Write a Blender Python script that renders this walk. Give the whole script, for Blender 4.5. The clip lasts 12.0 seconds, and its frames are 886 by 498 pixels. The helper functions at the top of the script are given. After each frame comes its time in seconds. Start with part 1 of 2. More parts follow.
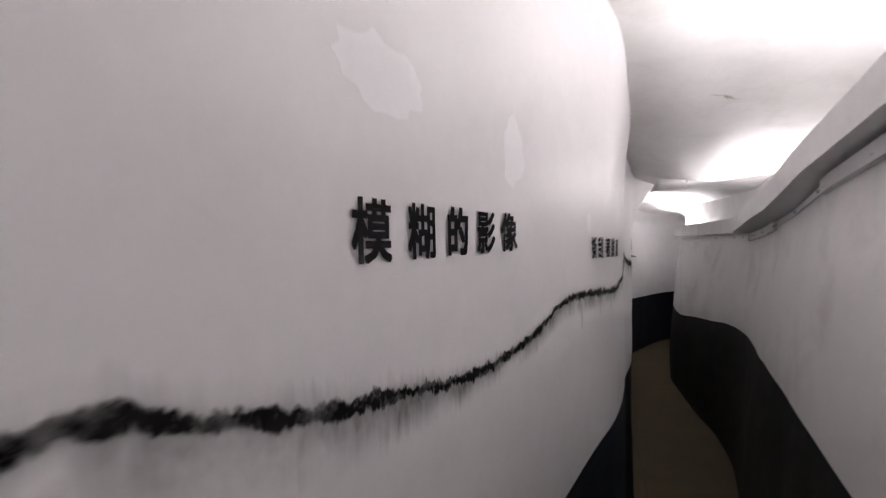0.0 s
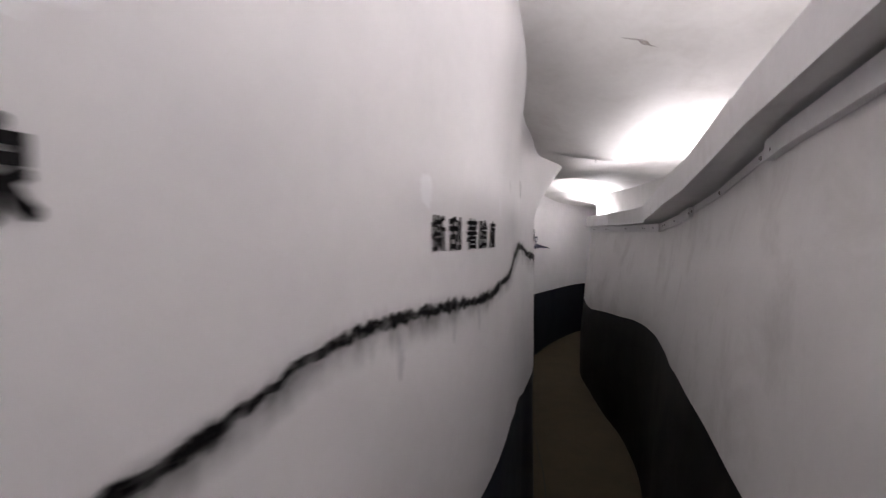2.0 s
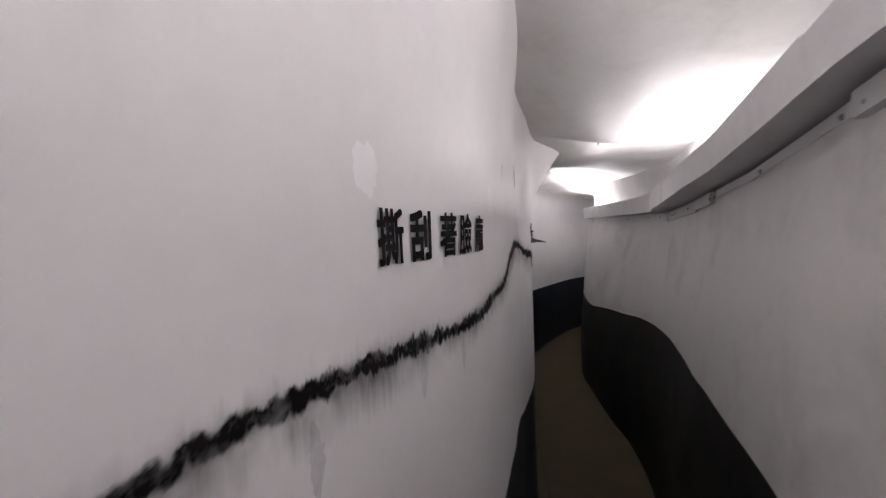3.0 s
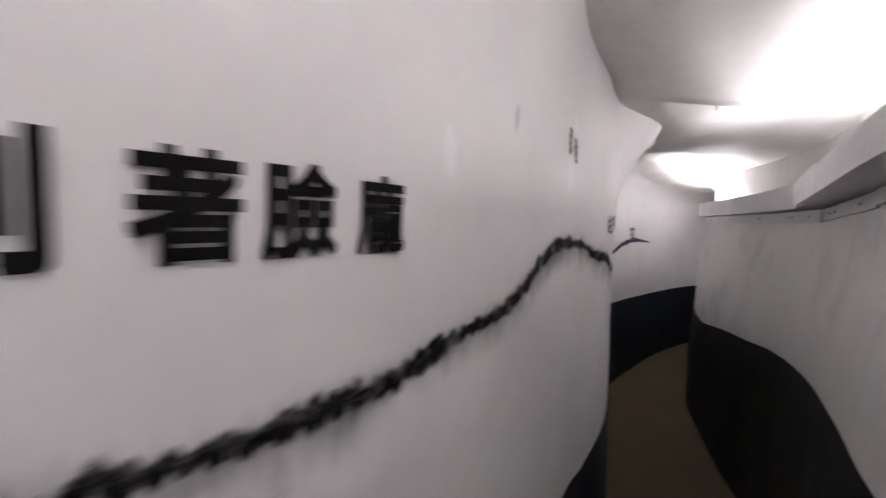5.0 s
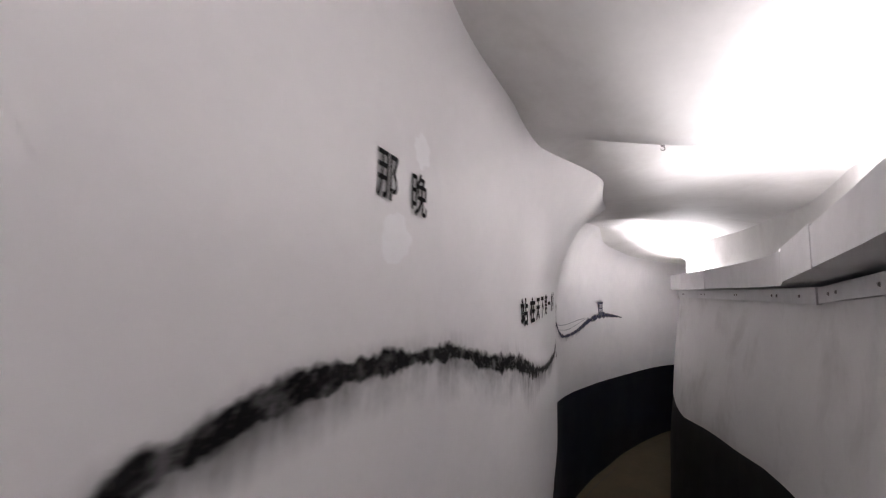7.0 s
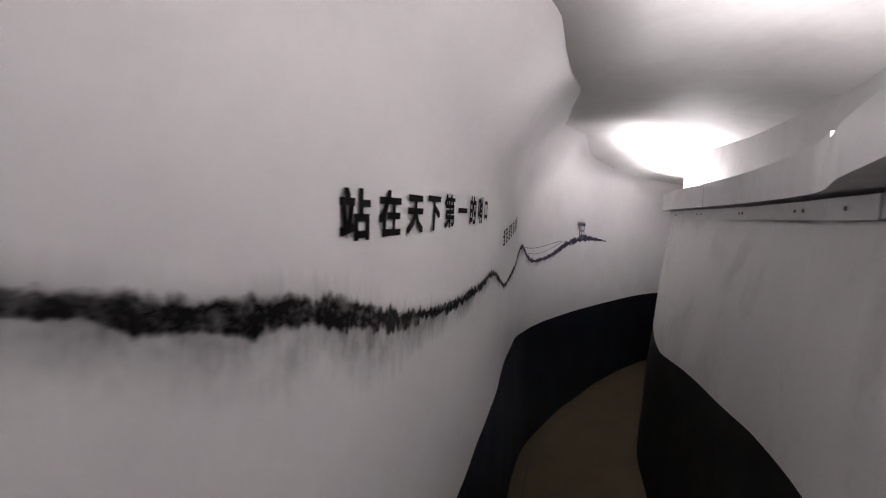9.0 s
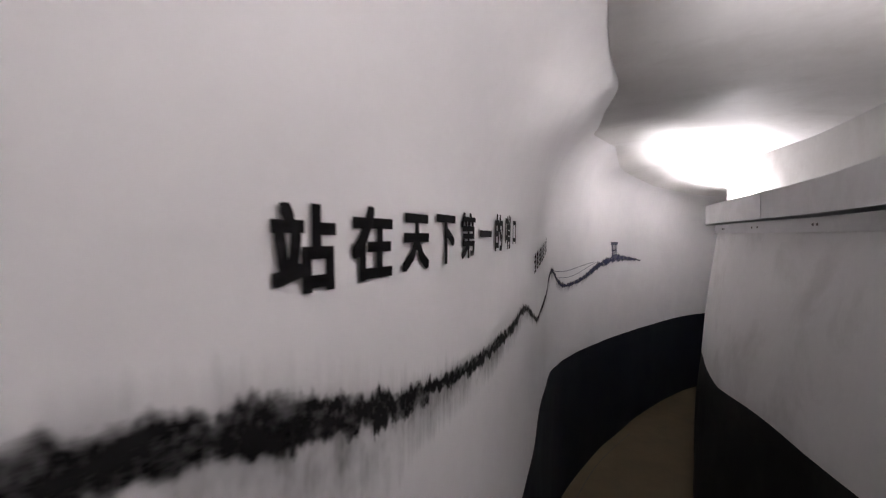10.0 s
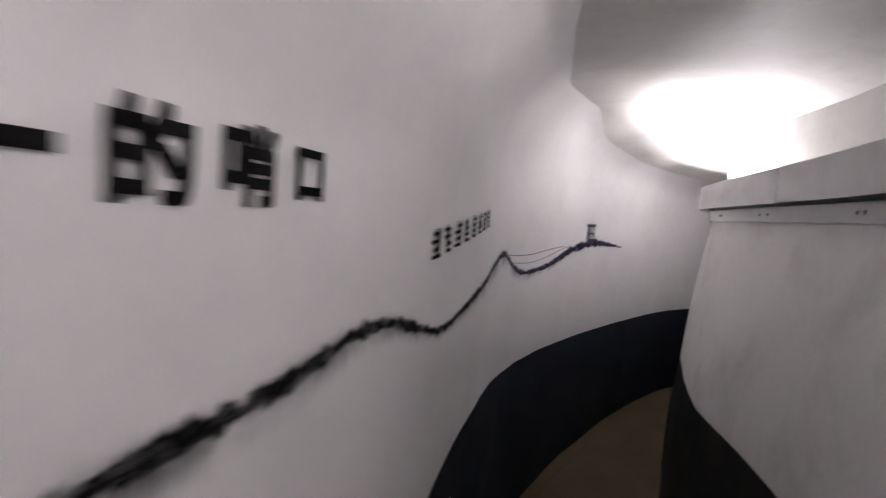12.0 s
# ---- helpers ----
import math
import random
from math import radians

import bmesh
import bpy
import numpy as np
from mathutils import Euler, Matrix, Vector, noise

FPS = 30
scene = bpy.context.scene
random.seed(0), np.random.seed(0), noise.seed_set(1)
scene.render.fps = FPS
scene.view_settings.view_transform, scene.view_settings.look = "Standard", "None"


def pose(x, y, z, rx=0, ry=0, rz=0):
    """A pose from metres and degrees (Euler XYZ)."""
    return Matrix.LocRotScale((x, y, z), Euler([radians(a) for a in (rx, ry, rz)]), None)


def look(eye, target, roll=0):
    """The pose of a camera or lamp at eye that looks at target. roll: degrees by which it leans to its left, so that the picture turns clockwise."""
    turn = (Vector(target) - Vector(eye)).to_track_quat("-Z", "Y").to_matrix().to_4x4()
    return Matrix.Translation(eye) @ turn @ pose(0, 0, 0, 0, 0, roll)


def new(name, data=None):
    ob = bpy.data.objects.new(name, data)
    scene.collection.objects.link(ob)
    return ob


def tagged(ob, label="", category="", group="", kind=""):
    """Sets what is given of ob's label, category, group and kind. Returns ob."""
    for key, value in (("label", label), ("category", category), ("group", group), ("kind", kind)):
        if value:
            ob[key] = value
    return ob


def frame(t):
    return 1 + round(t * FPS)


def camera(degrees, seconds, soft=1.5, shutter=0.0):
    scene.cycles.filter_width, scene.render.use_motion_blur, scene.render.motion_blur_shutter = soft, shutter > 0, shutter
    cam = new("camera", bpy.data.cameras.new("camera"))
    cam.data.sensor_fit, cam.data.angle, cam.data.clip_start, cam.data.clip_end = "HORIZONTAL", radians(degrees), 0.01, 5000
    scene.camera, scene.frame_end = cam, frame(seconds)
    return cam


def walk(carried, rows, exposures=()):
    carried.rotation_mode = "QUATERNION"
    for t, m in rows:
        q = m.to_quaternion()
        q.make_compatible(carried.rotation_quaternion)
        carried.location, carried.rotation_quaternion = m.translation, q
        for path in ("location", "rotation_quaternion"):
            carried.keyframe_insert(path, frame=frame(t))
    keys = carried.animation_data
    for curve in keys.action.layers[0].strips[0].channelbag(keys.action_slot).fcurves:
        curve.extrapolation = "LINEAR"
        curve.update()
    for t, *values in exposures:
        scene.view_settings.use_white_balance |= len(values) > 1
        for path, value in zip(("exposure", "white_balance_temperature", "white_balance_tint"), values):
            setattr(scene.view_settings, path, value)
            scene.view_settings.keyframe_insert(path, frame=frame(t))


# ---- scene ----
cam = camera(90.0, 12.0, soft=1.1, shutter=0.8)
PATH = [
    (0, (1.052, -0.061, 1.693), (0.638, 1.896, 1.666), -0.8),
    (0.5, (1.040, 0.074, 1.692), (0.581, 2.019, 1.612), -0.6),
    (1, (1.064, 0.198, 1.676), (0.716, 2.165, 1.579), -1.6),
    (1.5, (1.163, 0.377, 1.677), (0.917, 2.357, 1.543), -1.2),
    (2, (1.267, 0.552, 1.673), (1.175, 2.549, 1.600), -0.2),
    (2.5, (1.299, 0.743, 1.663), (1.255, 2.737, 1.520), -1.2),
    (3, (1.300, 0.842, 1.679), (1.230, 2.839, 1.589), -2.1),
    (3.2, (1.302, 0.890, 1.678), (1.161, 2.882, 1.563), -2.0),
    (4.8, (1.475, 1.249, 1.662), (0.903, 3.159, 1.495), -0.3),
    (5, (1.488, 1.304, 1.662), (0.974, 3.233, 1.544), 0.4),
    (5.5, (1.543, 1.451, 1.669), (1.178, 3.410, 1.503), -1.3),
    (6, (1.584, 1.616, 1.687), (1.264, 3.590, 1.695), -1.9),
    (6.4, (1.665, 1.754, 1.711), (1.248, 3.703, 1.878), 0.2),
    (6.6, (1.684, 1.798, 1.712), (1.240, 3.738, 1.904), 0.4),
    (8.3, (1.830, 2.300, 1.681), (1.399, 4.250, 1.780), 0.9),
    (8.5, (1.861, 2.362, 1.680), (1.404, 4.309, 1.670), 0.9),
    (9, (1.896, 2.499, 1.661), (1.470, 4.447, 1.505), 1.7),
    (9.5, (1.886, 2.618, 1.669), (1.444, 4.568, 1.615), 1.7),
    (10, (1.850, 2.741, 1.665), (1.326, 4.670, 1.613), -0.4),
    (10.5, (1.864, 2.827, 1.650), (1.362, 4.759, 1.524), -1.2),
    (11, (1.912, 3.002, 1.657), (1.338, 4.917, 1.577), -0.3),
    (11.5, (1.953, 3.138, 1.656), (1.347, 5.034, 1.463), 2.1),
    (12, (1.989, 3.330, 1.645), (1.516, 5.266, 1.479), 3.2),
]
walk(cam, [(t, look(eye, target, roll)) for t, eye, target, roll in PATH],
     exposures=((0, 0.0), (0.5, 0.05), (2.0, -0.1), (3.0, -0.08), (5.5, 0.15), (6.6, 0.15), (8.4, -0.12), (9.2, 0.0), (10.5, 0.05), (12, 0.22)))

# ---------------------------------------------------------------- world and exposure
world = bpy.data.worlds.new("world")
scene.world = world
world.use_nodes = True
world.node_tree.nodes["Background"].inputs[0].default_value = (0.02, 0.02, 0.022, 1)
world.node_tree.nodes["Background"].inputs[1].default_value = 0.2
LAMP_POWER = 150.0


# ---------------------------------------------------------------- materials
def material(name):
    m = bpy.data.materials.new(name)
    m.use_nodes = True
    return m, m.node_tree.nodes, m.node_tree.links


def link_nodes(m, *pairs):
    for a, b in pairs:
        m.node_tree.links.new(a, b)


def node(m, kind, **values):
    n = m.node_tree.nodes.new(kind)
    for key, value in values.items():
        n.inputs[key.replace("_", " ")].default_value = value
    return n


def plain(name, colour, rough=0.5, metal=0.0, vary=0.08, scale=6.0, fine=60.0, bump=0.1, stretch=(1, 1, 1), specular=0.5, stain=None, stain_scale=1.3, stain_amount=0.3):
    """A paint, board or metal with stains at two scales and a fine relief."""
    m, nodes, links = material(name)
    shader = nodes["Principled BSDF"]
    place = nodes.new("ShaderNodeTexCoord")
    size = node(m, "ShaderNodeMapping", Scale=stretch)
    coarse = node(m, "ShaderNodeTexNoise", Scale=scale, Detail=5.0, Roughness=0.6)
    grain = node(m, "ShaderNodeTexNoise", Scale=fine, Detail=4.0, Roughness=0.6)
    ramp = nodes.new("ShaderNodeValToRGB")
    lo, hi = [c * (1 - vary) for c in colour], [min(1, c * (1 + vary)) for c in colour]
    ramp.color_ramp.elements[0].position, ramp.color_ramp.elements[1].position = 0.32, 0.68
    ramp.color_ramp.elements[0].color, ramp.color_ramp.elements[1].color = (*lo, 1), (*hi, 1)
    mix = node(m, "ShaderNodeMix", Factor=0.25)
    relief = node(m, "ShaderNodeBump", Strength=bump, Distance=0.004)
    gloss = node(m, "ShaderNodeMapRange", To_Min=rough * 0.85, To_Max=min(1.0, rough * 1.2))
    link_nodes(m, (place.outputs["Object"], size.inputs["Vector"]), (size.outputs[0], coarse.inputs["Vector"]), (size.outputs[0], grain.inputs["Vector"]),
               (coarse.outputs["Fac"], mix.inputs["A"]), (grain.outputs["Fac"], mix.inputs["B"]), (mix.outputs[0], ramp.inputs[0]),
               (ramp.outputs[0], shader.inputs["Base Color"]), (mix.outputs[0], relief.inputs["Height"]), (relief.outputs[0], shader.inputs["Normal"]),
               (coarse.outputs["Fac"], gloss.inputs["Value"]), (gloss.outputs[0], shader.inputs["Roughness"]))
    if stain:
        blot = node(m, "ShaderNodeTexNoise", Scale=stain_scale, Detail=6.0, Roughness=0.62, Distortion=0.4)
        pick = node(m, "ShaderNodeMapRange", From_Min=0.50, From_Max=0.72, To_Max=stain_amount)
        over = nodes.new("ShaderNodeMix")
        over.data_type = "RGBA"
        over.inputs["B"].default_value = (*stain, 1)
        link_nodes(m, (size.outputs[0], blot.inputs["Vector"]), (blot.outputs["Fac"], pick.inputs["Value"]), (pick.outputs[0], over.inputs["Factor"]),
                   (ramp.outputs[0], over.inputs["A"]), (over.outputs["Result"], shader.inputs["Base Color"]))
    shader.inputs["Metallic"].default_value = metal
    shader.inputs["Specular IOR Level"].default_value = specular
    return m


WHITE = plain("white_gloss_paint", (0.83, 0.813, 0.825), rough=0.34, vary=0.045, scale=2.2, fine=35, bump=0.3, stain=(0.70, 0.69, 0.72), stain_scale=2.4, stain_amount=0.4)
WHITE_WORN = plain("white_scuffed_paint", (0.73, 0.713, 0.70), rough=0.45, vary=0.05, scale=2.6, fine=40, bump=0.35, stain=(0.42, 0.395, 0.365), stain_scale=3.2, stain_amount=0.45)
PLASTER = plain("white_plaster", (0.76, 0.742, 0.725), rough=0.6, vary=0.07, scale=3.0, fine=40, bump=0.5, stain=(0.52, 0.49, 0.45), stain_scale=4.5, stain_amount=0.35)
BLACK = plain("black_dado_paint", (0.010, 0.0095, 0.010), rough=0.6, vary=0.3, scale=5, fine=50, bump=0.35, specular=0.2, stain=(0.045, 0.040, 0.034), stain_scale=3.4, stain_amount=0.5)
NAVY = plain("blue_black_dado_paint", (0.009, 0.011, 0.021), rough=0.55, vary=0.3, scale=5, fine=50, bump=0.35, specular=0.2, stain=(0.02, 0.022, 0.034), stain_scale=2.8, stain_amount=0.6)
CONCRETE = plain("worn_concrete_floor", (0.088, 0.070, 0.043), rough=0.85, vary=0.18, scale=4, fine=90, bump=0.5, specular=0.15, stain=(0.11, 0.086, 0.055), stain_scale=3.0, stain_amount=0.6)
BOARD = plain("white_painted_board", (0.73, 0.715, 0.72), rough=0.45, vary=0.05, scale=9, fine=70, bump=0.2, stain=(0.5, 0.48, 0.47), stain_scale=6, stain_amount=0.35)
STEEL = plain("screw_steel", (0.30, 0.28, 0.27), rough=0.45, metal=0.9, vary=0.2, scale=40, fine=200)
INK = plain("black_lettering_paint", (0.008, 0.007, 0.008), rough=0.75, vary=0.3, scale=60, fine=300, specular=0.12)


def tube_glass(name, strength):
    m, nodes, _ = material(name)
    nodes["Principled BSDF"].inputs["Emission Color"].default_value = (1.0, 0.955, 1.0, 1)
    nodes["Principled BSDF"].inputs["Emission Strength"].default_value = LAMP_POWER * strength
    return m


# like tubes at three emission strengths, each tuned to balance its stretch's brightness
TUBE, TUBE_MID, TUBE_STRONG = tube_glass("lamp_tube_glass", 0.60), tube_glass("mid_lamp_tube_glass", 0.78), tube_glass("strong_lamp_tube_glass", 1.15)


# ---------------------------------------------------------------- small tools
def part(name, bm, mat, parent=None, label=""):
    mesh = bpy.data.meshes.new(name)
    bm.normal_update()
    bm.to_mesh(mesh)
    bm.free()
    mesh.materials.append(mat)
    ob = new(name, mesh)
    if parent is not None:
        ob.parent = parent
    if label:
        ob["label"] = label
    return ob


def smooth(ob):
    ob.data.shade_smooth()
    return ob


def spline(knots, n):
    """n points at even steps along a smooth curve through the knots."""
    k = np.array(knots, float)
    k = np.vstack([2 * k[0] - k[1], k, 2 * k[-1] - k[-2]])
    out = []
    for i in range(1, len(k) - 2):
        p0, p1, p2, p3 = k[i - 1:i + 3]
        for u in np.linspace(0, 1, 40, endpoint=False):
            out.append(0.5 * (2 * p1 + (p2 - p0) * u + (2 * p0 - 5 * p1 + 4 * p2 - p3) * u * u + (3 * p1 - p0 - 3 * p2 + p3) * u ** 3))
    out = np.array(out + [k[-2]])
    far = np.r_[0, np.cumsum(np.linalg.norm(np.diff(out, axis=0), axis=1))]
    even = np.linspace(0, far[-1], n)
    return np.array([np.interp(even, far, out[:, j]) for j in range(out.shape[1])]).T


def normals(p):
    """Level normals of a plan curve, to the right of the way it runs."""
    d = np.gradient(p[:, :2], axis=0)
    d /= np.linalg.norm(d, axis=1)[:, None]
    return np.stack([d[:, 1], -d[:, 0]], 1)


def sheet(rows):
    """A bmesh grid from rows of points."""
    bm = bmesh.new()
    grid = [[bm.verts.new(p) for p in row] for row in rows]
    for a, b in zip(grid[:-1], grid[1:]):
        for i in range(len(a) - 1):
            bm.faces.new((a[i], a[i + 1], b[i + 1], b[i]))
    return bm


def thick(ob, t, offset):
    mod = ob.modifiers.new("thickness", "SOLIDIFY")
    mod.thickness, mod.offset, mod.use_rim = t, offset, False
    return ob


def bar(points, side, size_out, size_up):
    """A board along a 3D polyline: each station a box section, out along side and up."""
    rows = []
    for p, n, wide in zip(points, side, np.broadcast_to(size_out, len(points))):
        p, n = np.array(p), np.array([n[0], n[1], 0])
        up = np.array([0, 0, size_up])
        ring = [p, p + n * wide, p + n * wide + up, p + up]
        rows.append(ring + [ring[0]])
    bm = sheet(rows)
    bmesh.ops.remove_doubles(bm, verts=bm.verts, dist=1e-5)
    caps = [e for e in bm.edges if e.is_boundary]
    bmesh.ops.holes_fill(bm, edges=caps, sides=4)
    bmesh.ops.recalc_face_normals(bm, faces=bm.faces)
    return bm


# ---------------------------------------------------------------- plan of the tunnel
LEFT = [(0.22, -2.4), (0.555, -0.9), (0.737, -0.1), (0.875, 0.41), (0.988, 0.74), (1.213, 1.33), (1.336, 1.66), (1.45, 2.15), (1.55, 2.70), (1.655, 3.03),
        (1.708, 3.4), (1.742, 3.76), (1.762, 4.18), (1.768, 4.7), (1.80, 5.4), (1.90, 5.82), (2.13, 6.38), (2.64, 7.33), (3.30, 8.18), (4.5, 8.9)]
RIGHT = [(0.95, -2.4), (1.20, -0.9), (1.47, 0.4), (1.80, 1.55), (2.05, 2.4), (2.27, 3.0), (2.44, 3.5), (2.54, 4.1), (2.56, 4.75), (2.63, 5.7), (2.76, 6.25),
         (2.94, 6.82), (3.5, 7.6), (4.6, 8.05)]
LEDGE = [(1.0, -2.4), (1.30, -0.9), (1.58, 0.4), (1.94, 1.59), (2.22, 2.5), (2.555, 3.53), (2.70, 4.15), (2.78, 4.75), (2.80, 5.3), (2.82, 5.78), (2.92, 6.3), (3.4, 7.1), (4.5, 7.6)]
N = 300
LP, RP, BP = spline(LEFT, N), spline(RIGHT, N), spline(LEDGE, N)
LN, RN, BN = normals(LP), -normals(RP), -normals(BP)


def wave(x, y, z, size, amount):
    return amount * noise.noise(Vector((x / size, y / size, z / size)))


def lin(y, *knots):
    ys, zs = zip(*knots)
    return float(np.interp(y, ys, zs))


def ease(y, a, b):
    u = min(1, max(0, (y - a) / (b - a)))
    return u * u * (3 - 2 * u)


def vault(y):
    """0 where wall and ceiling meet in a crease, 1 where the ceiling is a vault."""
    return ease(y, 3.6, 4.3)


def crease(y):
    return lin(y, (-3, 2.46), (1.4, 2.46), (2.0, 2.42), (2.4, 2.33), (2.7, 2.25), (2.97, 2.17), (3.12, 2.11), (3.5, 2.10), (5.5, 2.12), (6.2, 2.16), (6.45, 2.18), (6.8, 2.11), (7.3, 2.05), (9, 2.0))


def crown(y):
    """Height of the vault's top: past the arch's lip the tunnel is lower."""
    return lin(y, (3.0, 2.12), (4.2, 2.15), (5.0, 2.20), (5.6, 2.28), (6.2, 2.32), (6.26, 2.31), (6.4, 2.20), (7.2, 2.12), (9, 2.08))


def spring(y):
    """Height at which the left wall begins to round over into the vault."""
    return lin(y, (4.4, 1.62), (5.2, 1.74), (6.2, 1.96), (6.5, 1.96), (9, 1.88))


def wall_top(y):
    return crease(y) + (spring(y) + 0.97 * (crown(y) - spring(y)) - crease(y)) * vault(y)


def left_at(i, z):
    """A point of the left wall at station i (may lie between two) and height z."""
    i = min(max(i, 0), N - 1.001)
    a, f = int(i), i - int(i)
    p = LP[a] * (1 - f) + LP[a + 1] * f
    n = LN[a] * (1 - f) + LN[a + 1] * f
    lean = 0.19 * ease(p[1], 3.0, 3.58) * (1 - vault(p[1])) * max(0, (z - 1.72) / 0.37) ** 1.5
    q = min(0.985, max(0.0, (z - spring(p[1])) / (crown(p[1]) - spring(p[1]))))
    arch = vault(p[1]) * lin(p[1], (4.5, 0.33), (5.2, 0.31), (6.2, 0.22), (6.6, 0.14)) * (1 - math.sqrt(1 - q * q))
    belly = 0.036 * math.exp(-((z - 2.3) / 0.22) ** 2) * ease(p[1], 0.9, 1.4) * (1 - ease(p[1], 2.2, 2.8))
    off = belly + lean + arch + wave(p[0], p[1], z, 0.55, 0.012) + wave(p[1], z, 3.0, 0.2, 0.003)
    return np.array([p[0] + n[0] * off, p[1] + n[1] * off, z]), n


def left_i(y):
    """The station at which the left wall is at y."""
    return float(np.interp(y, LP[:, 1], np.arange(N)))


def dado_left(y):
    return lin(y, (-3, 1.04), (2.0, 1.05), (2.5, 0.93), (2.75, 0.87), (2.96, 0.90), (3.4, 0.94), (3.77, 0.98), (4.3, 1.005), (4.9, 0.98), (5.5, 0.885), (6.3, 0.845), (7.3, 0.81), (9, 0.80))


def dado_right(y):
    return lin(y, (-3, 1.16), (1.5, 1.12), (2.5, 1.09), (2.95, 1.05), (3.3, 1.03), (3.9, 1.01), (4.2, 0.99), (4.6, 0.94), (5.1, 0.89), (5.6, 0.83), (9, 0.8))


def ledge_z(y):
    """Height of the batten's foot along the right wall."""
    return lin(y, (-3, 1.92), (0.9, 1.87), (1.5, 1.835), (1.8, 1.80), (2.2, 1.76), (2.7, 1.725), (3.4, 1.69), (3.6, 1.675), (9, 1.68))


def shy(y):
    """How far the wall's top stands back behind the ledge's line."""
    return lin(y, (-3, 0.03), (1.6, 0.03), (2.2, 0.05), (3.0, 0.05), (3.5, 0.03), (3.8, 0.0))


def out(y):
    """How far the ledge's front stands out from its line."""
    return lin(y, (-3, 0.045), (1.0, 0.048), (1.6, 0.06), (2.2, 0.065), (2.6, 0.085), (3.45, 0.10), (3.75, 0.07))


def right_at(i, z):
    p, b = RP[i], BP[i] - BN[i] * shy(BP[i][1])
    u = min(1.0, z / ledge_z(p[1]))
    f = 0.35 * u + 0.65 * u * u if u < 1 else 1
    q = p * (1 - f) + b * f
    off = wave(q[0], q[1], z, 0.5, 0.012) * (1 - u ** 4)
    return (q[0] + RN[i][0] * off, q[1] + RN[i][1] * off, z)


# ---------------------------------------------------------------- walls, floor and ceiling
def strip(zlow, zhigh, n, fn):
    return [[fn(i, zlow(i) + (zhigh(i) - zlow(i)) * k / n) for i in range(N)] for k in range(n + 1)]


walls = sheet(strip(lambda i: dado_left(LP[i][1]), lambda i: wall_top(LP[i][1]), 52, lambda i, z: left_at(i, z)[0]))
wall_left = smooth(part("wall_left", walls, WHITE))
tagged(thick(wall_left, 0.12, -1), "uneven white gloss painted tunnel wall with ink landscape", "wall", kind="structure")
low = smooth(part("dado_left", sheet(strip(lambda i: -0.02, lambda i: dado_left(LP[i][1]), 8, lambda i, z: left_at(i, z)[0])), NAVY))
tagged(thick(low, 0.12, -1), "black painted dado along the foot of the tunnel wall", "dado", kind="structure")

wall_right = smooth(part("wall_right", sheet(strip(lambda i: dado_right(RP[i][1]), lambda i: ledge_z(BP[i][1]) + 0.03, 10, right_at)), WHITE_WORN))
tagged(thick(wall_right, 0.04, 1), "leaning white painted tunnel wall under a light ledge", "wall", kind="structure")
low = smooth(part("dado_right", sheet(strip(lambda i: -0.02, lambda i: dado_right(RP[i][1]), 8, right_at)), BLACK))
tagged(thick(low, 0.05, 1), "black painted dado with dusty scuffs on the leaning wall", "dado", kind="structure")

floor_rows = []
for k in range(9):
    f = -0.12 + 1.24 * k / 8
    floor_rows.append([(*(LP[i] * (1 - f) + RP[i] * f), wave(LP[i][0] + f, LP[i][1], 0, 0.4, 0.003)) for i in range(N)])
floor = smooth(part("floor", sheet(floor_rows), CONCRETE))
tagged(floor, "worn brown concrete tunnel floor", "floor", kind="structure")

SETBACK = np.array([lin(p[1], (-3, 0.30), (3.5, 0.30), (3.72, 0.17), (5.2, 0.16), (5.9, 0.09), (6.3, 0.045), (6.6, 0.045), (9, 0.06)) for p in BP])
BACK = BP - BN * SETBACK[:, None]
# the back of the trough straight across from each station of the left wall
ACROSS = np.interp(LP[:, 1], (-2.4, 5.2, 6.4, 7.33, 8.9), (-2.4, 5.2, 6.05, 6.45, 7.6))
BACK = np.stack([np.interp(ACROSS, BACK[:, 1], BACK[:, 0]), np.interp(ACROSS, BACK[:, 1], BACK[:, 1])], 1)


def ceiling_point(i, w):
    """Across the tunnel from the left wall's top (w = 0) to the back of the lamp trough (w = 1)."""
    y = LP[i][1]
    a, _ = left_at(i, wall_top(y))
    p = a * (1 - w) + np.array([*BACK[i], 0]) * w
    v = vault(y)
    side = max(0.0, (w - 0.45) / 0.55)
    top = crown(p[1])
    arch = wall_top(y) + (top - wall_top(y)) * (1 - (1 - w) ** 4) - (top - 2.12 + 0.14 * ease(p[1], 6.22, 6.42)) * side ** 2
    near = lin(y, (-3, 2.52), (1.2, 2.50), (1.9, 2.38), (2.5, 2.20), (3.07, 2.05), (3.09, 2.13), (5.5, 2.16), (6.2, 2.2), (9, 2.2))
    flat = crease(y) + (near - crease(y)) * (1 - (1 - min(1.0, w * 1.8)) ** 2) + (0.05 if y < 3.08 else 0.03) * math.sin(side * math.pi / 2) - max(0, crease(y) - 2.28) * side
    z = flat * (1 - v) + arch * v
    return (p[0], p[1], z + wave(p[0], p[1], 7, 0.45, 0.016) * min(1, w * 6))


ceiling = smooth(part("ceiling", sheet([[ceiling_point(i, (k / 30) ** 1.3) for i in range(N)] for k in range(31)]), PLASTER))
tagged(thick(ceiling, 0.12, -1), "uneven white plaster tunnel ceiling, vaulted towards the bend", "ceiling", kind="structure")

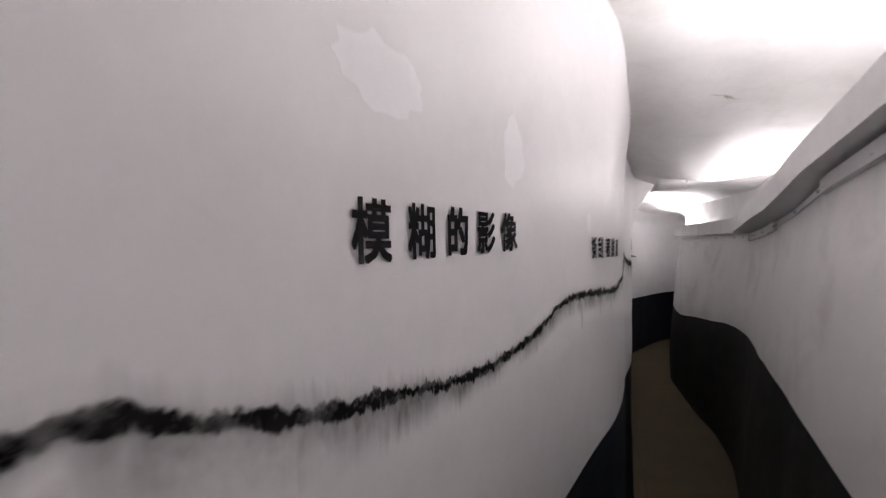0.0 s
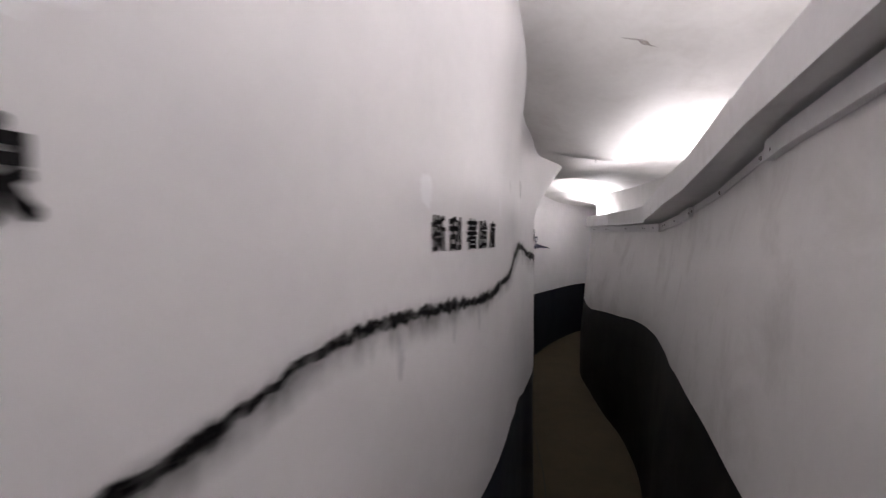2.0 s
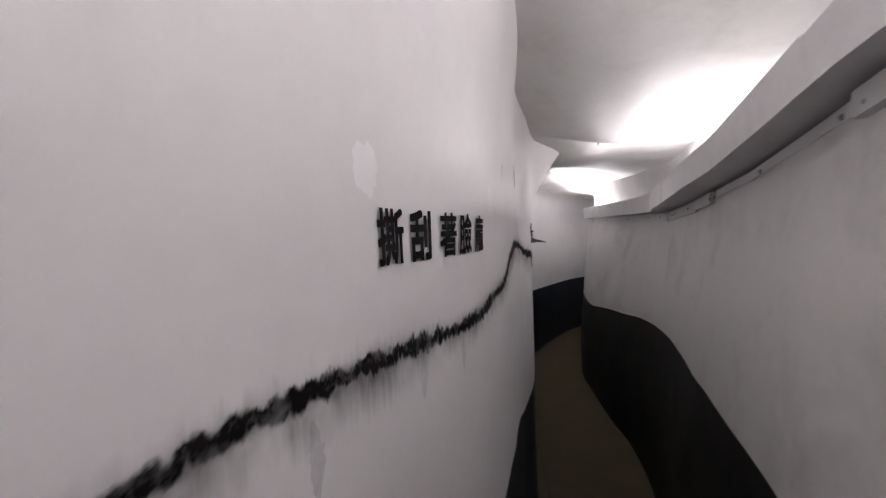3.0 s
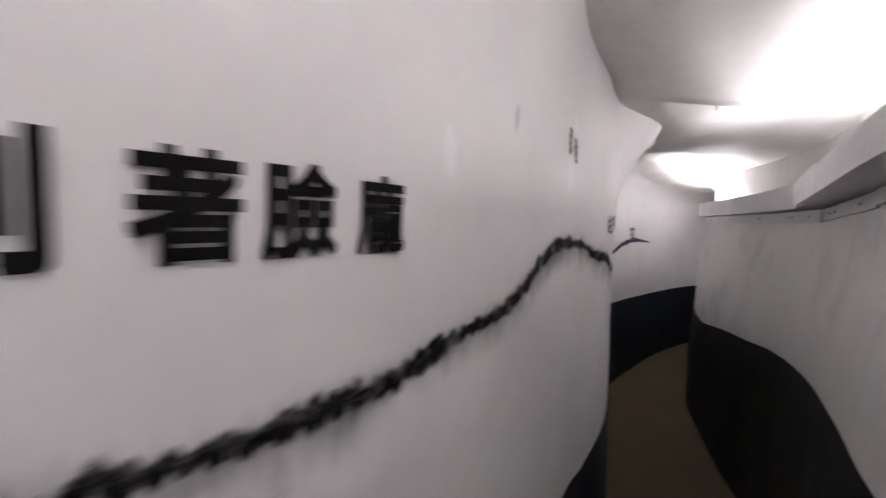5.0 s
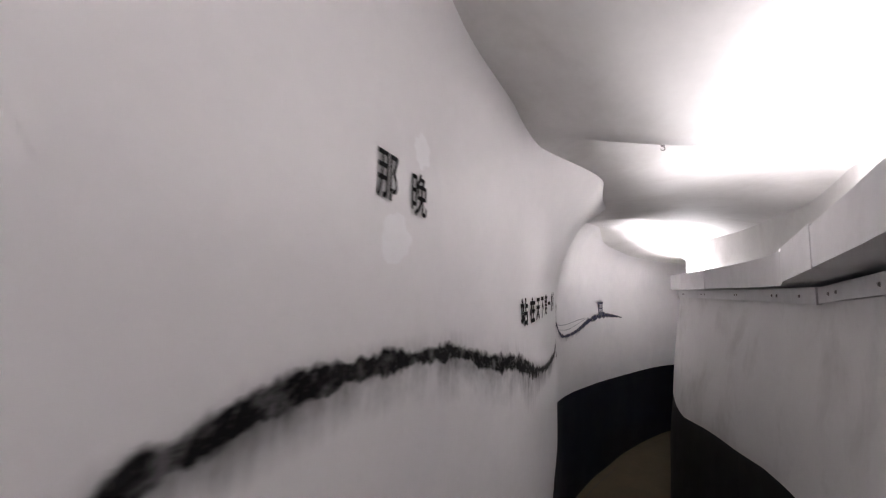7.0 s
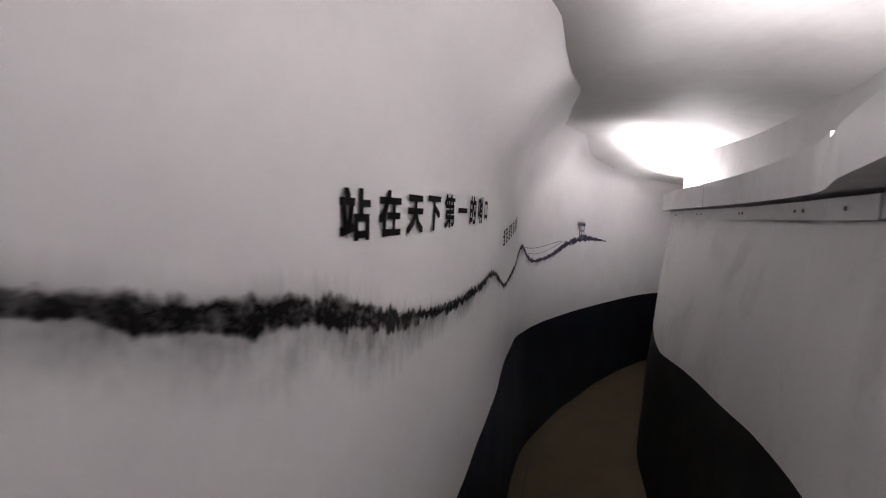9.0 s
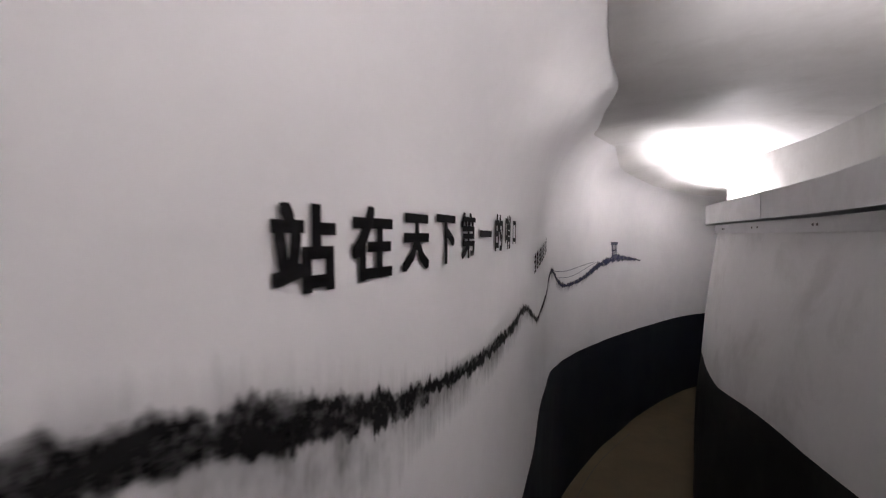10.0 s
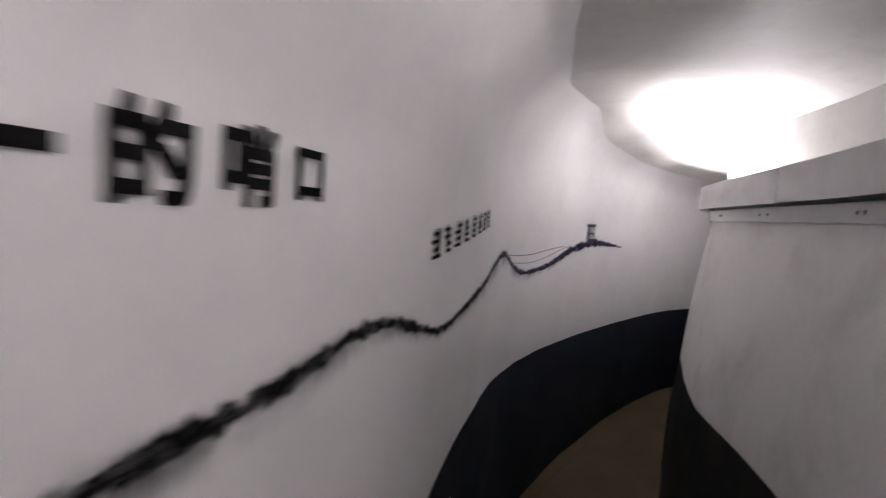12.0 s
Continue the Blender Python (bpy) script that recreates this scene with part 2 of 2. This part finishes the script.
back_rows = []
for k in range(9):
    back_rows.append([(BACK[i][0], BACK[i][1], (ledge_z(BACK[i][1]) + 0.05) * (1 - k / 8) + (ceiling_point(i, 1)[2] + 0.01) * k / 8) for i in range(N)])
trough_back = smooth(part("trough_back_wall", sheet(back_rows), PLASTER))
tagged(thick(trough_back, 0.1, 1), "white plaster wall behind the lamp trough", "wall", kind="structure")

for name, i in (("wall_end_near", 0), ("wall_end_far", N - 1)):
    a, b = LP[i] * 1.3 - RP[i] * 0.3, BACK[i] * 1.2 - LP[i] * 0.2
    shift = (LP[1] - LP[0]) * 0.2 if i == 0 else (LP[-2] - LP[-1]) * 0.2
    bm = sheet([[(*(a + shift), -0.05), (*(b + shift), -0.05)], [(*(a + shift), 2.3), (*(b + shift), 2.3)]])
    tagged(thick(part(name, bm, PLASTER), 0.1, 0), "plain white plaster wall closing the tunnel", "wall", kind="structure")

# ---------------------------------------------------------------- light ledge: trough floor, fascia boards, batten, screws
CORNER = float(np.interp(3.60, BP[:, 1], np.arange(N)))


def ledge_i(y):
    return int(np.interp(y, BP[:, 1], np.arange(N)))


def ledge_run(a, b, offset, up):
    return [(*(BP[i] + BN[i] * offset(BP[i][1])), ledge_z(BP[i][1]) + up) for i in range(a, b + 1)], BN[a:b + 1]


def light_ledge(a, b, boards, battens):
    """A boxed ledge from station a to b: shelf, front boards and battens in lengths (from y, to y, proud by, taller by)."""
    ledge = tagged(new("light_ledge"), "white painted boxed ledge hiding tube lamps on the wall", "light ledge")
    pts, side = ledge_run(a, b, lambda y: -0.33, 0.068)
    part("shelf_board", bar(pts, side, [0.312 + out(BP[i][1]) for i in range(a, b + 1)], 0.012), BOARD, ledge)
    for y0, y1, proud, taller in boards:
        pts, side = ledge_run(max(a, ledge_i(y0)), min(b, ledge_i(y1)), lambda y: out(y) - 0.016 + proud, 0.064 - proud)
        part("fascia_board", bar(pts, side, 0.016, 0.118 + taller), BOARD, ledge, "white painted front board of the ledge")
    for y0, y1, proud, taller in battens:
        pts, side = ledge_run(max(a, ledge_i(y0)), min(b, ledge_i(y1)), lambda y: -0.004 - shy(y), -taller)
        part("batten", bar(pts, side, 0.022 + proud, 0.056 + taller), BOARD, ledge, "white batten screwed to the wall under the ledge")


light_ledge(2, int(CORNER), ((-9, 1.64, 0.002, -0.026), (1.64, 3.08, 0.0, -0.02), (3.08, 9, 0.002, -0.012)), ((-9, 0.35, 0, -0.014), (0.37, 1.62, 0.003, -0.012), (1.66, 2.62, -0.014, -0.03), (2.64, 2.95, 0.002, -0.01), (2.97, 9, -0.006, -0.004)))
light_ledge(int(CORNER), N - 3, ((-9, 5.1, 0.0, 0.005), (5.1, 9, 0.002, 0.005)), ((-9, 9, 0, 0),))

# ---------------------------------------------------------------- lamps in the trough
for y0, y1, deep, tube in ((-1.9, -0.8, 0.02, TUBE_MID), (0.6, 1.45, 0.02, TUBE_MID), (2.75, 3.55, 0.02, TUBE), (5.65, 6.3, 0.02, TUBE_STRONG), (6.7, 7.3, 0.03, TUBE_STRONG)):
    ia, ib = (int(np.interp(y, BP[:, 1], np.arange(N))) for y in (y0, y1))
    lamp = tagged(new("tube_lamp"), "glowing white fluorescent tube lamp lying in the ledge", "lamp", "tube lamps in the ledge")
    rows = []
    for i in range(ia, ib + 1):
        c, n = np.array([*(BP[i] - BN[i] * deep), ledge_z(BP[i][1]) + 0.102]), BN[i]
        rows.append([c + 0.014 * np.array([n[0] * math.cos(k * math.pi / 4), n[1] * math.cos(k * math.pi / 4), math.sin(k * math.pi / 4)]) for k in range(9)])
    part("tube", sheet(rows), tube, lamp)
    holder = bar([(*(BP[i] - BN[i] * (deep + 0.025)), ledge_z(BP[i][1]) + 0.081) for i in range(ia, ib + 1)], BN[ia:ib + 1], 0.05, 0.012)
    part("holder", holder, BOARD, lamp)

# ---------------------------------------------------------------- lettering on the left wall
STEP = float(np.linalg.norm(LP[1] - LP[0]))


def on_wall(y, along, z, lift=0.003):
    """A point on the left wall: along metres past the station at y."""
    p, n = left_at(left_i(y) + along / STEP, z)
    return (p[0] + n[0] * lift, p[1] + n[1] * lift, z)


DENSE = "模糊影像撕著臉龐第"


def glyph(char, size):
    """A bold character as a flat bmesh, centred: the thin one laid over itself, shifted a little each way."""
    curve = bpy.data.curves.new("glyph", "FONT")
    curve.body, curve.resolution_u = char, 2
    ob = new("glyph", curve)
    bpy.context.view_layer.update()
    mesh = bpy.data.meshes.new_from_object(ob.evaluated_get(bpy.context.evaluated_depsgraph_get()))
    bm = bmesh.new()
    size *= 0.86 if char == "口" else 1.0
    bold = 0.012 if char in "那晚" else 0.025 if char in DENSE else 0.037
    for dx in (-bold, 0, bold):
        for dy in (-bold, 0, bold):
            start = len(bm.verts)
            bm.from_mesh(mesh)
            bm.verts.ensure_lookup_table()
            for v in bm.verts[start:]:
                v.co = ((v.co.x - 0.47 + dx) * size, (v.co.y - 0.36 + dy) * size, 0)
    bpy.data.objects.remove(ob)
    bpy.data.meshes.remove(mesh)
    bpy.data.curves.remove(curve)
    return bm


def bent(bm, y, along, z, wide=1.0, tilt=0.0):
    """Lays a flat bmesh on the wall."""
    bmesh.ops.triangulate(bm, faces=bm.faces)
    for v in bm.verts:
        v.co = on_wall(y, along + v.co.x * wide, z + v.co.y + tilt * v.co.x, 0.003)
    return bm


def writing(text, y, z, size, pitch, rise, label, wide=1.0):
    line = tagged(new("wall_lettering"), label, "lettering")
    for k, char in enumerate(text):
        part("character", bent(glyph(char, size), y, pitch[k], z + rise * k, wide), INK, line)
    return line


writing("模糊的影像", 0.398, 1.706, 0.074, (0, 0.104, 0.205, 0.303, 0.396), 0.001, "bold black Chinese lettering painted on white wall", 0.96)
writing("撕刮著臉龐", 1.35, 1.671, 0.068, (0, 0.081, 0.171, 0.245, 0.330), -0.001, "bold black Chinese words painted above the ink line", 0.95)
writing("站在天下第一的哨口", 3.04, 1.656, 0.070, [0.0885 * k for k in range(9)], 0.0025, "long line of bold black Chinese lettering on wall", 0.98)

writing("那晚", 2.445, 1.862, 0.072, (0, 0.1), -0.007, "two small black Chinese characters painted high on wall", 0.85)


def strokes(seed, size, slant):
    """An unreadable character: bars of its size."""
    rng = random.Random(seed)
    bm = bmesh.new()
    for k in range(8):
        level = k % 2 == 0
        w, h = (size * rng.uniform(0.5, 0.9), size * 0.13) if level else (size * 0.16, size * rng.uniform(0.4, 0.9))
        cx, cy = rng.uniform(-0.15, 0.15) * size * (1 if level else 2), size * (-0.45 + 0.13 * k)
        cy = max(-size * 0.5 + h / 2, min(size * 0.5 - h / 2, cy))
        box = [bm.verts.new((cx + a * w / 2, cy + b * h / 2 + slant * a * w / 2, 0)) for a, b in ((-1, -1), (1, -1), (1, 1), (-1, 1))]
        bm.faces.new(box)
    return bm


small = tagged(new("wall_lettering"), "rising line of small black illegible painted characters", "lettering")
for k in range(8):
    part("character", bent(strokes(20 + k, 0.062, 0.05), 4.20, k * 0.092, 1.58 + 0.0075 * k, 1.15), INK, small)

# ---------------------------------------------------------------- ink landscape along the left wall
RIDGE = [(-1.2, 1.60), (0.107, 1.592), (0.15, 1.583), (0.19, 1.576), (0.23, 1.562), (0.28, 1.545), (0.35, 1.528), (0.44, 1.515), (0.57, 1.492), (0.71, 1.482), (0.9, 1.503), (1.01, 1.534), (1.09, 1.544), (1.2, 1.545), (1.34, 1.536),
         (1.55, 1.52), (1.68, 1.518), (1.8, 1.528), (1.96, 1.536), (2.08, 1.56), (2.15, 1.586), (2.27, 1.611), (2.42, 1.614), (2.6, 1.605), (2.72, 1.594), (2.84, 1.56), (3.0, 1.535),
         (3.16, 1.488), (3.3, 1.475), (3.42, 1.463), (3.7, 1.466), (3.84, 1.478), (3.97, 1.468), (4.1, 1.43), (4.32, 1.38), (4.77, 1.40), (5.05, 1.44), (5.3, 1.475), (5.5, 1.40),
         (5.69, 1.35), (6.01, 1.36), (6.2, 1.40), (6.34, 1.445), (6.65, 1.482), (6.9, 1.47), (7.18, 1.44)]
WIDTH = [(-1.2, 0.009), (0.2, 0.007), (0.6, 0.006), (1.0, 0.006), (1.3, 0.008), (1.9, 0.008), (2.1, 0.011), (2.4, 0.012), (2.7, 0.009), (2.9, 0.014), (3.1, 0.014), (3.25, 0.009), (3.6, 0.008), (4.3, 0.007), (5.3, 0.010), (5.9, 0.010), (6.4, 0.018), (6.75, 0.018), (7.17, 0.003)]
SPIKE = [(-1.2, 0.5), (0.2, 0.6), (0.5, 1.0), (1.0, 0.5), (1.3, 1.1), (1.65, 1.0), (1.9, 0.45), (2.7, 0.4), (2.95, 0.8), (3.1, 1.5), (3.4, 1.0), (4.2, 0.85), (5, 0.4), (8, 0.3)]
WASH = [(-1.2, 0.07), (0.3, 0.05), (0.7, 0.025), (1.3, 0.04), (1.8, 0.03), (2.1, 0.045), (2.5, 0.05), (2.65, 0.065), (2.8, 0.065), (3.12, 0.085), (3.2, 0.05), (3.6, 0.035), (4.3, 0.015), (5.2, 0.05), (5.9, 0.03), (7.1, 0.01)]


def ink_material():
    m, nodes, links = material("brushed_ink")
    uv = nodes.new("ShaderNodeUVMap")
    uv.uv_map = "ink"
    split = nodes.new("ShaderNodeSeparateXYZ")
    width, wash, blue, spike = (nodes.new("ShaderNodeAttribute") for _ in range(4))
    width.attribute_name, wash.attribute_name, blue.attribute_name, spike.attribute_name = "width", "wash", "blue", "spike"

    def math_node(kind, a, b=None, clamp=False):
        n = nodes.new("ShaderNodeMath")
        n.operation, n.use_clamp = kind, clamp
        for k, v in enumerate((a, b)):
            if v is None:
                continue
            if isinstance(v, (int, float)):
                n.inputs[k].default_value = v
            else:
                links.new(v, n.inputs[k])
        return n.outputs[0]

    def noise_at(sx, sy, detail=4.0):
        mp = node(m, "ShaderNodeMapping", Scale=(sx, sy, 1))
        nz = node(m, "ShaderNodeTexNoise", Scale=1.0, Detail=detail, Roughness=0.65)
        link_nodes(m, (uv.outputs[0], mp.inputs["Vector"]), (mp.outputs[0], nz.inputs["Vector"]))
        return math_node("SUBTRACT", nz.outputs["Fac"], 0.5)

    links.new(uv.outputs[0], split.inputs[0])
    v = split.outputs[1]
    ragged = math_node("MULTIPLY", math_node("MULTIPLY", noise_at(60, 18, 6.0), 0.042), spike.outputs["Fac"])
    slow = math_node("MULTIPLY", noise_at(26, 30, 6.0), 0.029)
    v1 = math_node("ADD", math_node("ADD", v, ragged), slow)
    thickness = math_node("MULTIPLY", width.outputs["Fac"], math_node("ADD", 1.0, math_node("MULTIPLY", noise_at(11, 0.1), 2.6)))
    core = math_node("DIVIDE", math_node("SUBTRACT", math_node("MULTIPLY", thickness, 1.7), math_node("ABSOLUTE", v1)), math_node("ADD", math_node("MULTIPLY", thickness, 0.7), 0.001), True)
    dry = math_node("ADD", 1.05, math_node("MULTIPLY", noise_at(120, 60), 1.5), True)
    clump = math_node("ADD", 0.95, math_node("MULTIPLY", noise_at(21, 24, 6.0), 2.4), True)
    core = math_node("MULTIPLY", core, math_node("MULTIPLY", dry, clump))
    drip = math_node("MULTIPLY", math_node("MULTIPLY", noise_at(75, 1.5), 0.075), spike.outputs["Fac"])
    fall = math_node("SUBTRACT", 1.0, math_node("DIVIDE", math_node("ABSOLUTE", math_node("ADD", math_node("ADD", v, drip), math_node("MULTIPLY", wash.outputs["Fac"], 0.35))), math_node("ADD", wash.outputs["Fac"], 0.001)), True)
    streak = math_node("ADD", 0.6, math_node("MULTIPLY", noise_at(55, 9), 1.3), True)
    patchy = math_node("ADD", 0.55, math_node("MULTIPLY", noise_at(9, 7), 3.6), True)
    grey = math_node("MULTIPLY", math_node("MULTIPLY", fall, streak), math_node("MULTIPLY", patchy, 0.95))
    alpha = math_node("MAXIMUM", core, grey)
    colour = node(m, "ShaderNodeMix")
    colour.data_type = "RGBA"
    colour.inputs["A"].default_value, colour.inputs["B"].default_value = (0.010, 0.009, 0.010, 1), (0.035, 0.035, 0.085, 1)
    links.new(blue.outputs["Fac"], colour.inputs["Factor"])
    shader, clear, out = nodes["Principled BSDF"], nodes.new("ShaderNodeBsdfTransparent"), nodes["Material Output"]
    links.new(colour.outputs["Result"], shader.inputs["Base Color"])
    shader.inputs["Roughness"].default_value = 0.7
    shader.inputs["Specular IOR Level"].default_value = 0.15
    mixed = nodes.new("ShaderNodeMixShader")
    link_nodes(m, (alpha, mixed.inputs[0]), (clear.outputs[0], mixed.inputs[1]), (shader.outputs[0], mixed.inputs[2]), (mixed.outputs[0], out.inputs["Surface"]))
    return m


INKWASH = ink_material()


def ink_strip(name, ridge, width, wash, y0, y1, parent, low=0.13, high=0.075, rows=10):
    i0, i1 = left_i(y0), left_i(y1)
    count = int((i1 - i0) * STEP / 0.012)
    ridge = spline(ridge, 900)
    grid, info = [], []
    for k in range(rows + 1):
        off = -low + (low + high) * k / rows
        line = []
        for j in range(count + 1):
            i = i0 + (i1 - i0) * j / count
            p = LP[int(i)] * (1 - i % 1) + LP[min(int(i) + 1, N - 1)] * (i % 1)
            z = float(np.interp(p[1], ridge[:, 0], ridge[:, 1])) + off
            q, n = left_at(i, z)
            line.append((q[0] + n[0] * 0.002, q[1] + n[1] * 0.002, z))
            info.append((i * STEP, off, lin(p[1], *width), lin(p[1], *wash), lin(p[1], (4.6, 0.0), (5.6, 1.0)), lin(p[1], *SPIKE)))
        grid.append(line)
    ob = smooth(part(name, sheet(grid), INKWASH, parent))
    layer = ob.data.uv_layers.new(name="ink")
    for loop in ob.data.loops:
        layer.data[loop.index].uv = info[loop.vertex_index][:2]
    for k, key in enumerate(("width", "wash", "blue", "spike")):
        values = ob.data.attributes.new(key, "FLOAT", "POINT")
        values.data.foreach_set("value", [row[2 + k] for row in info])
    return ob


painting = tagged(new("ink_landscape"), "black ink mountain ridge brushed along the white tunnel wall", "wall painting")
ink_strip("ridge", RIDGE, WIDTH, WASH, -1.1, 7.17, painting)


def ribbon(points, wide):
    """A thin painted stroke on the wall through (y, z) points."""
    pts = spline(points, 24)
    rows = [[on_wall(y, 0, z + s * wide / 2, 0.0035) for y, z in pts] for s in (-1, 1)]
    return sheet(rows)


BLUE_INK = plain("blue_black_ink", (0.05, 0.05, 0.10), rough=0.5, vary=0.4, scale=40, fine=200)
FAINT_INK = plain("thin_grey_ink", (0.30, 0.29, 0.33), rough=0.5, vary=0.2, scale=40, fine=200)
bm = bmesh.new()
for x, z0, w, h in ((-0.055, 0.0, 0.026, 0.12), (-0.015, 0.02, 0.012, 0.10), (0.02, 0.0, 0.011, 0.115), (0.05, 0.02, 0.012, 0.10), (-0.005, 0.10, 0.15, 0.022), (-0.005, 0.05, 0.11, 0.010), (0.0, -0.01, 0.12, 0.03)):
    corners = [bm.verts.new((x + a * w / 2, z0 + b * h, 0)) for a, b in ((-1, 0), (1, 0), (1.1, 1), (-1.1, 1))]
    bm.faces.new(corners)
tower = part("watchtower", bent(bm, 6.64, 0, 1.495), BLUE_INK, painting, "small blue-black ink watchtower on the ridge")
part("cable", ribbon([(5.34, 1.468), (5.65, 1.445), (5.92, 1.45), (6.25, 1.472)], 0.005), FAINT_INK, painting, "thin grey ink cable line")
part("cable", ribbon([(5.46, 1.42), (5.75, 1.40), (6.0, 1.415), (6.29, 1.468)], 0.004), FAINT_INK, painting, "thin grey ink cable line")

# ---------------------------------------------------------------- touched-up paint patches and smudges
TOUCH = plain("fresh_white_paint", (0.90, 0.895, 0.915), rough=0.5, vary=0.03, scale=20, fine=120)


def patch(y, z, wide, tall, seed):
    """A brushed patch with an uneven outline, laid on the wall in rings."""
    rng = random.Random(seed)
    outline = [1 + rng.uniform(-0.2, 0.12) for _ in range(24)]
    bm = bmesh.new()
    centre = bm.verts.new((0, 0, 0))
    last = None
    for r in range(1, 9):
        ring = [bm.verts.new((math.cos(k * math.tau / 24) * outline[k] * wide / 2 * r / 8, math.sin(k * math.tau / 24) * outline[k] * tall / 2 * r / 8, 0)) for k in range(24)]
        for k in range(24):
            if last is None:
                bm.faces.new((centre, ring[k], ring[(k + 1) % 24]))
            else:
                bm.faces.new((last[k], ring[k], ring[(k + 1) % 24], last[(k + 1) % 24]))
        last = ring
    for v in bm.verts:
        v.co = on_wall(y, v.co.x, z + v.co.y, 0.0007)
    ob = smooth(part("paint_patch", bm, TOUCH))
    return tagged(ob, "patch of fresher white paint on the tunnel wall", "paint patch", "touched-up patches")


for y, z, w, h, seed in ((2.56, 1.93, 0.06, 0.058, 1), (2.48, 1.78, 0.09, 0.075, 2), (0.43, 1.887, 0.17, 0.09, 3), (0.80, 1.865, 0.10, 0.13, 4),
                         (1.31, 1.745, 0.05, 0.06, 5), (1.78, 1.74, 0.028, 0.06, 6)):
    patch(y, z, w, h, seed)

# ---------------------------------------------------------------- screws along the batten
bm = bmesh.new()
bmesh.ops.create_cone(bm, cap_ends=True, segments=10, radius1=0.0065, radius2=0.004, depth=0.004)
screw_mesh = bpy.data.meshes.new("screw")
bm.to_mesh(screw_mesh)
bm.free()
screw_mesh.materials.append(STEEL)
ledges = [o for o in scene.objects if o.name.startswith("light_ledge")]
for y in (0.6, 0.66, 1.15, 1.6, 1.66, 2.1, 2.6, 2.66, 3.1, 3.42, 3.5, 3.75, 4.05, 4.1, 4.69, 4.75, 5.3, 5.36, 5.84, 5.9):
    i = int(np.interp(y, BP[:, 1], np.arange(N)))
    ob = new("screw", screw_mesh)
    ob.parent = ledges[0] if i <= CORNER else ledges[1]
    n = Vector((BN[i][0], BN[i][1], 0))
    ob.matrix_basis = Matrix.LocRotScale(Vector((*(BP[i] + BN[i] * (0.0195 - shy(BP[i][1]))), ledge_z(BP[i][1]) + 0.028)), n.to_track_quat("Z", "Y"), None)

# ---------------------------------------------------------------- seam in the floor beside the left dado
SEAM = plain("dark_seam_dirt", (0.05, 0.042, 0.032), rough=0.9, vary=0.3, scale=20, fine=120)
i0, i1 = int(left_i(-0.5)), int(left_i(6.8))
seam_rows = [[(*(LP[i] + LN[i] * (0.085 + 0.02 * noise.noise(Vector((i * 0.05, 0, 0))) + s * (0.004 + 0.002 * noise.noise(Vector((i * 0.4, 5, 0)))))), 0.006) for i in range(i0, i1)] for s in (-1, 1)]
tagged(part("floor_seam", sheet(seam_rows), SEAM), "dark dirty seam in the concrete floor beside the wall", "seam", kind="structure")


# ---------------------------------------------------------------- marks on ceiling and wall, hook and cable stub
SCUFF = plain("dark_scuff_rubbing", (0.32, 0.29, 0.27), rough=0.8, vary=0.4, scale=60, fine=220)
SMUDGE = plain("grey_hand_smudge", (0.55, 0.53, 0.54), rough=0.6, vary=0.25, scale=70, fine=260)


def ceiling_at(x, y):
    """Height of the ceiling over a place in the plan."""
    i = int(left_i(y))
    a, b = left_at(i, wall_top(LP[i][1]))[0], BACK[i]
    return ceiling_point(i, min(1.0, max(0.0, (x - a[0]) / (b[0] - a[0]))))[2]


def smear(points, wide, place):
    """A streak of rubbed dirt with a ragged outline, thin at both ends."""
    rng = random.Random(7)
    pts = spline(points, 14)
    rows = []
    for s in (-1, -0.3, 0.3, 1):
        rows.append([place(p, s * wide * (0.25 + 0.75 * math.sin(math.pi * k / 13)) * rng.uniform(0.6, 1.1)) for k, p in enumerate(pts)])
    return sheet(rows)


streak = part("scuff_mark", smear([(1.80, 2.09), (1.86, 2.10), (1.93, 2.125)], 0.007, lambda p, s: (p[0], p[1] + s, ceiling_at(p[0], p[1] + s) - 0.009)), SCUFF)
tagged(streak, "dark rubbed scuff on the white plaster ceiling", "scuff mark")
smudge = part("smudge", smear([(1.995, 1.80), (2.0, 1.822), (2.005, 1.845)], 0.008, lambda p, s: on_wall(p[0], s, p[1], 0.0025)), SMUDGE)
tagged(smudge, "small grey smudge on the white painted wall", "smudge")

hook = tagged(new("ceiling_hook"), "small dark metal hook at the ceiling's lip", "hook")
hook.location = (2.0, 3.06, ceiling_at(2.0, 3.06))
hook.scale = (0.55, 0.55, 0.55)
bm = bmesh.new()
bmesh.ops.create_cone(bm, cap_ends=True, segments=10, radius1=0.007, radius2=0.010, depth=0.006)
part("plate", bm, STEEL, hook)
ring = []
for k in range(10):
    a = math.pi * 1.5 * k / 9
    ring.append([(math.sin(a) * (0.009 + 0.002 * math.cos(u)), 0.002 * math.sin(u), -0.012 + math.cos(a) * (0.009 + 0.002 * math.cos(u))) for u in (j * math.tau / 6 for j in range(7))])
part("hook_wire", sheet(ring), STEEL, hook)

DRIP = plain("thin_grey_drip", (0.68, 0.67, 0.69), rough=0.5, vary=0.12, scale=50, fine=200)
for y, top, foot, wide in ((1.42, 1.525, 1.455, 0.014), (1.56, 1.505, 1.45, 0.011), (1.21, 1.52, 1.45, 0.012)):
    run = smear([(y, foot), (y + 0.002, (foot + top) / 2), (y, top)], wide, lambda p, s: on_wall(p[0], s, p[1], 0.0008))
    tagged(part("paint_drip", run, DRIP), "thin grey ink drip run down the white wall", "paint drip", "ink drips under the ridge")
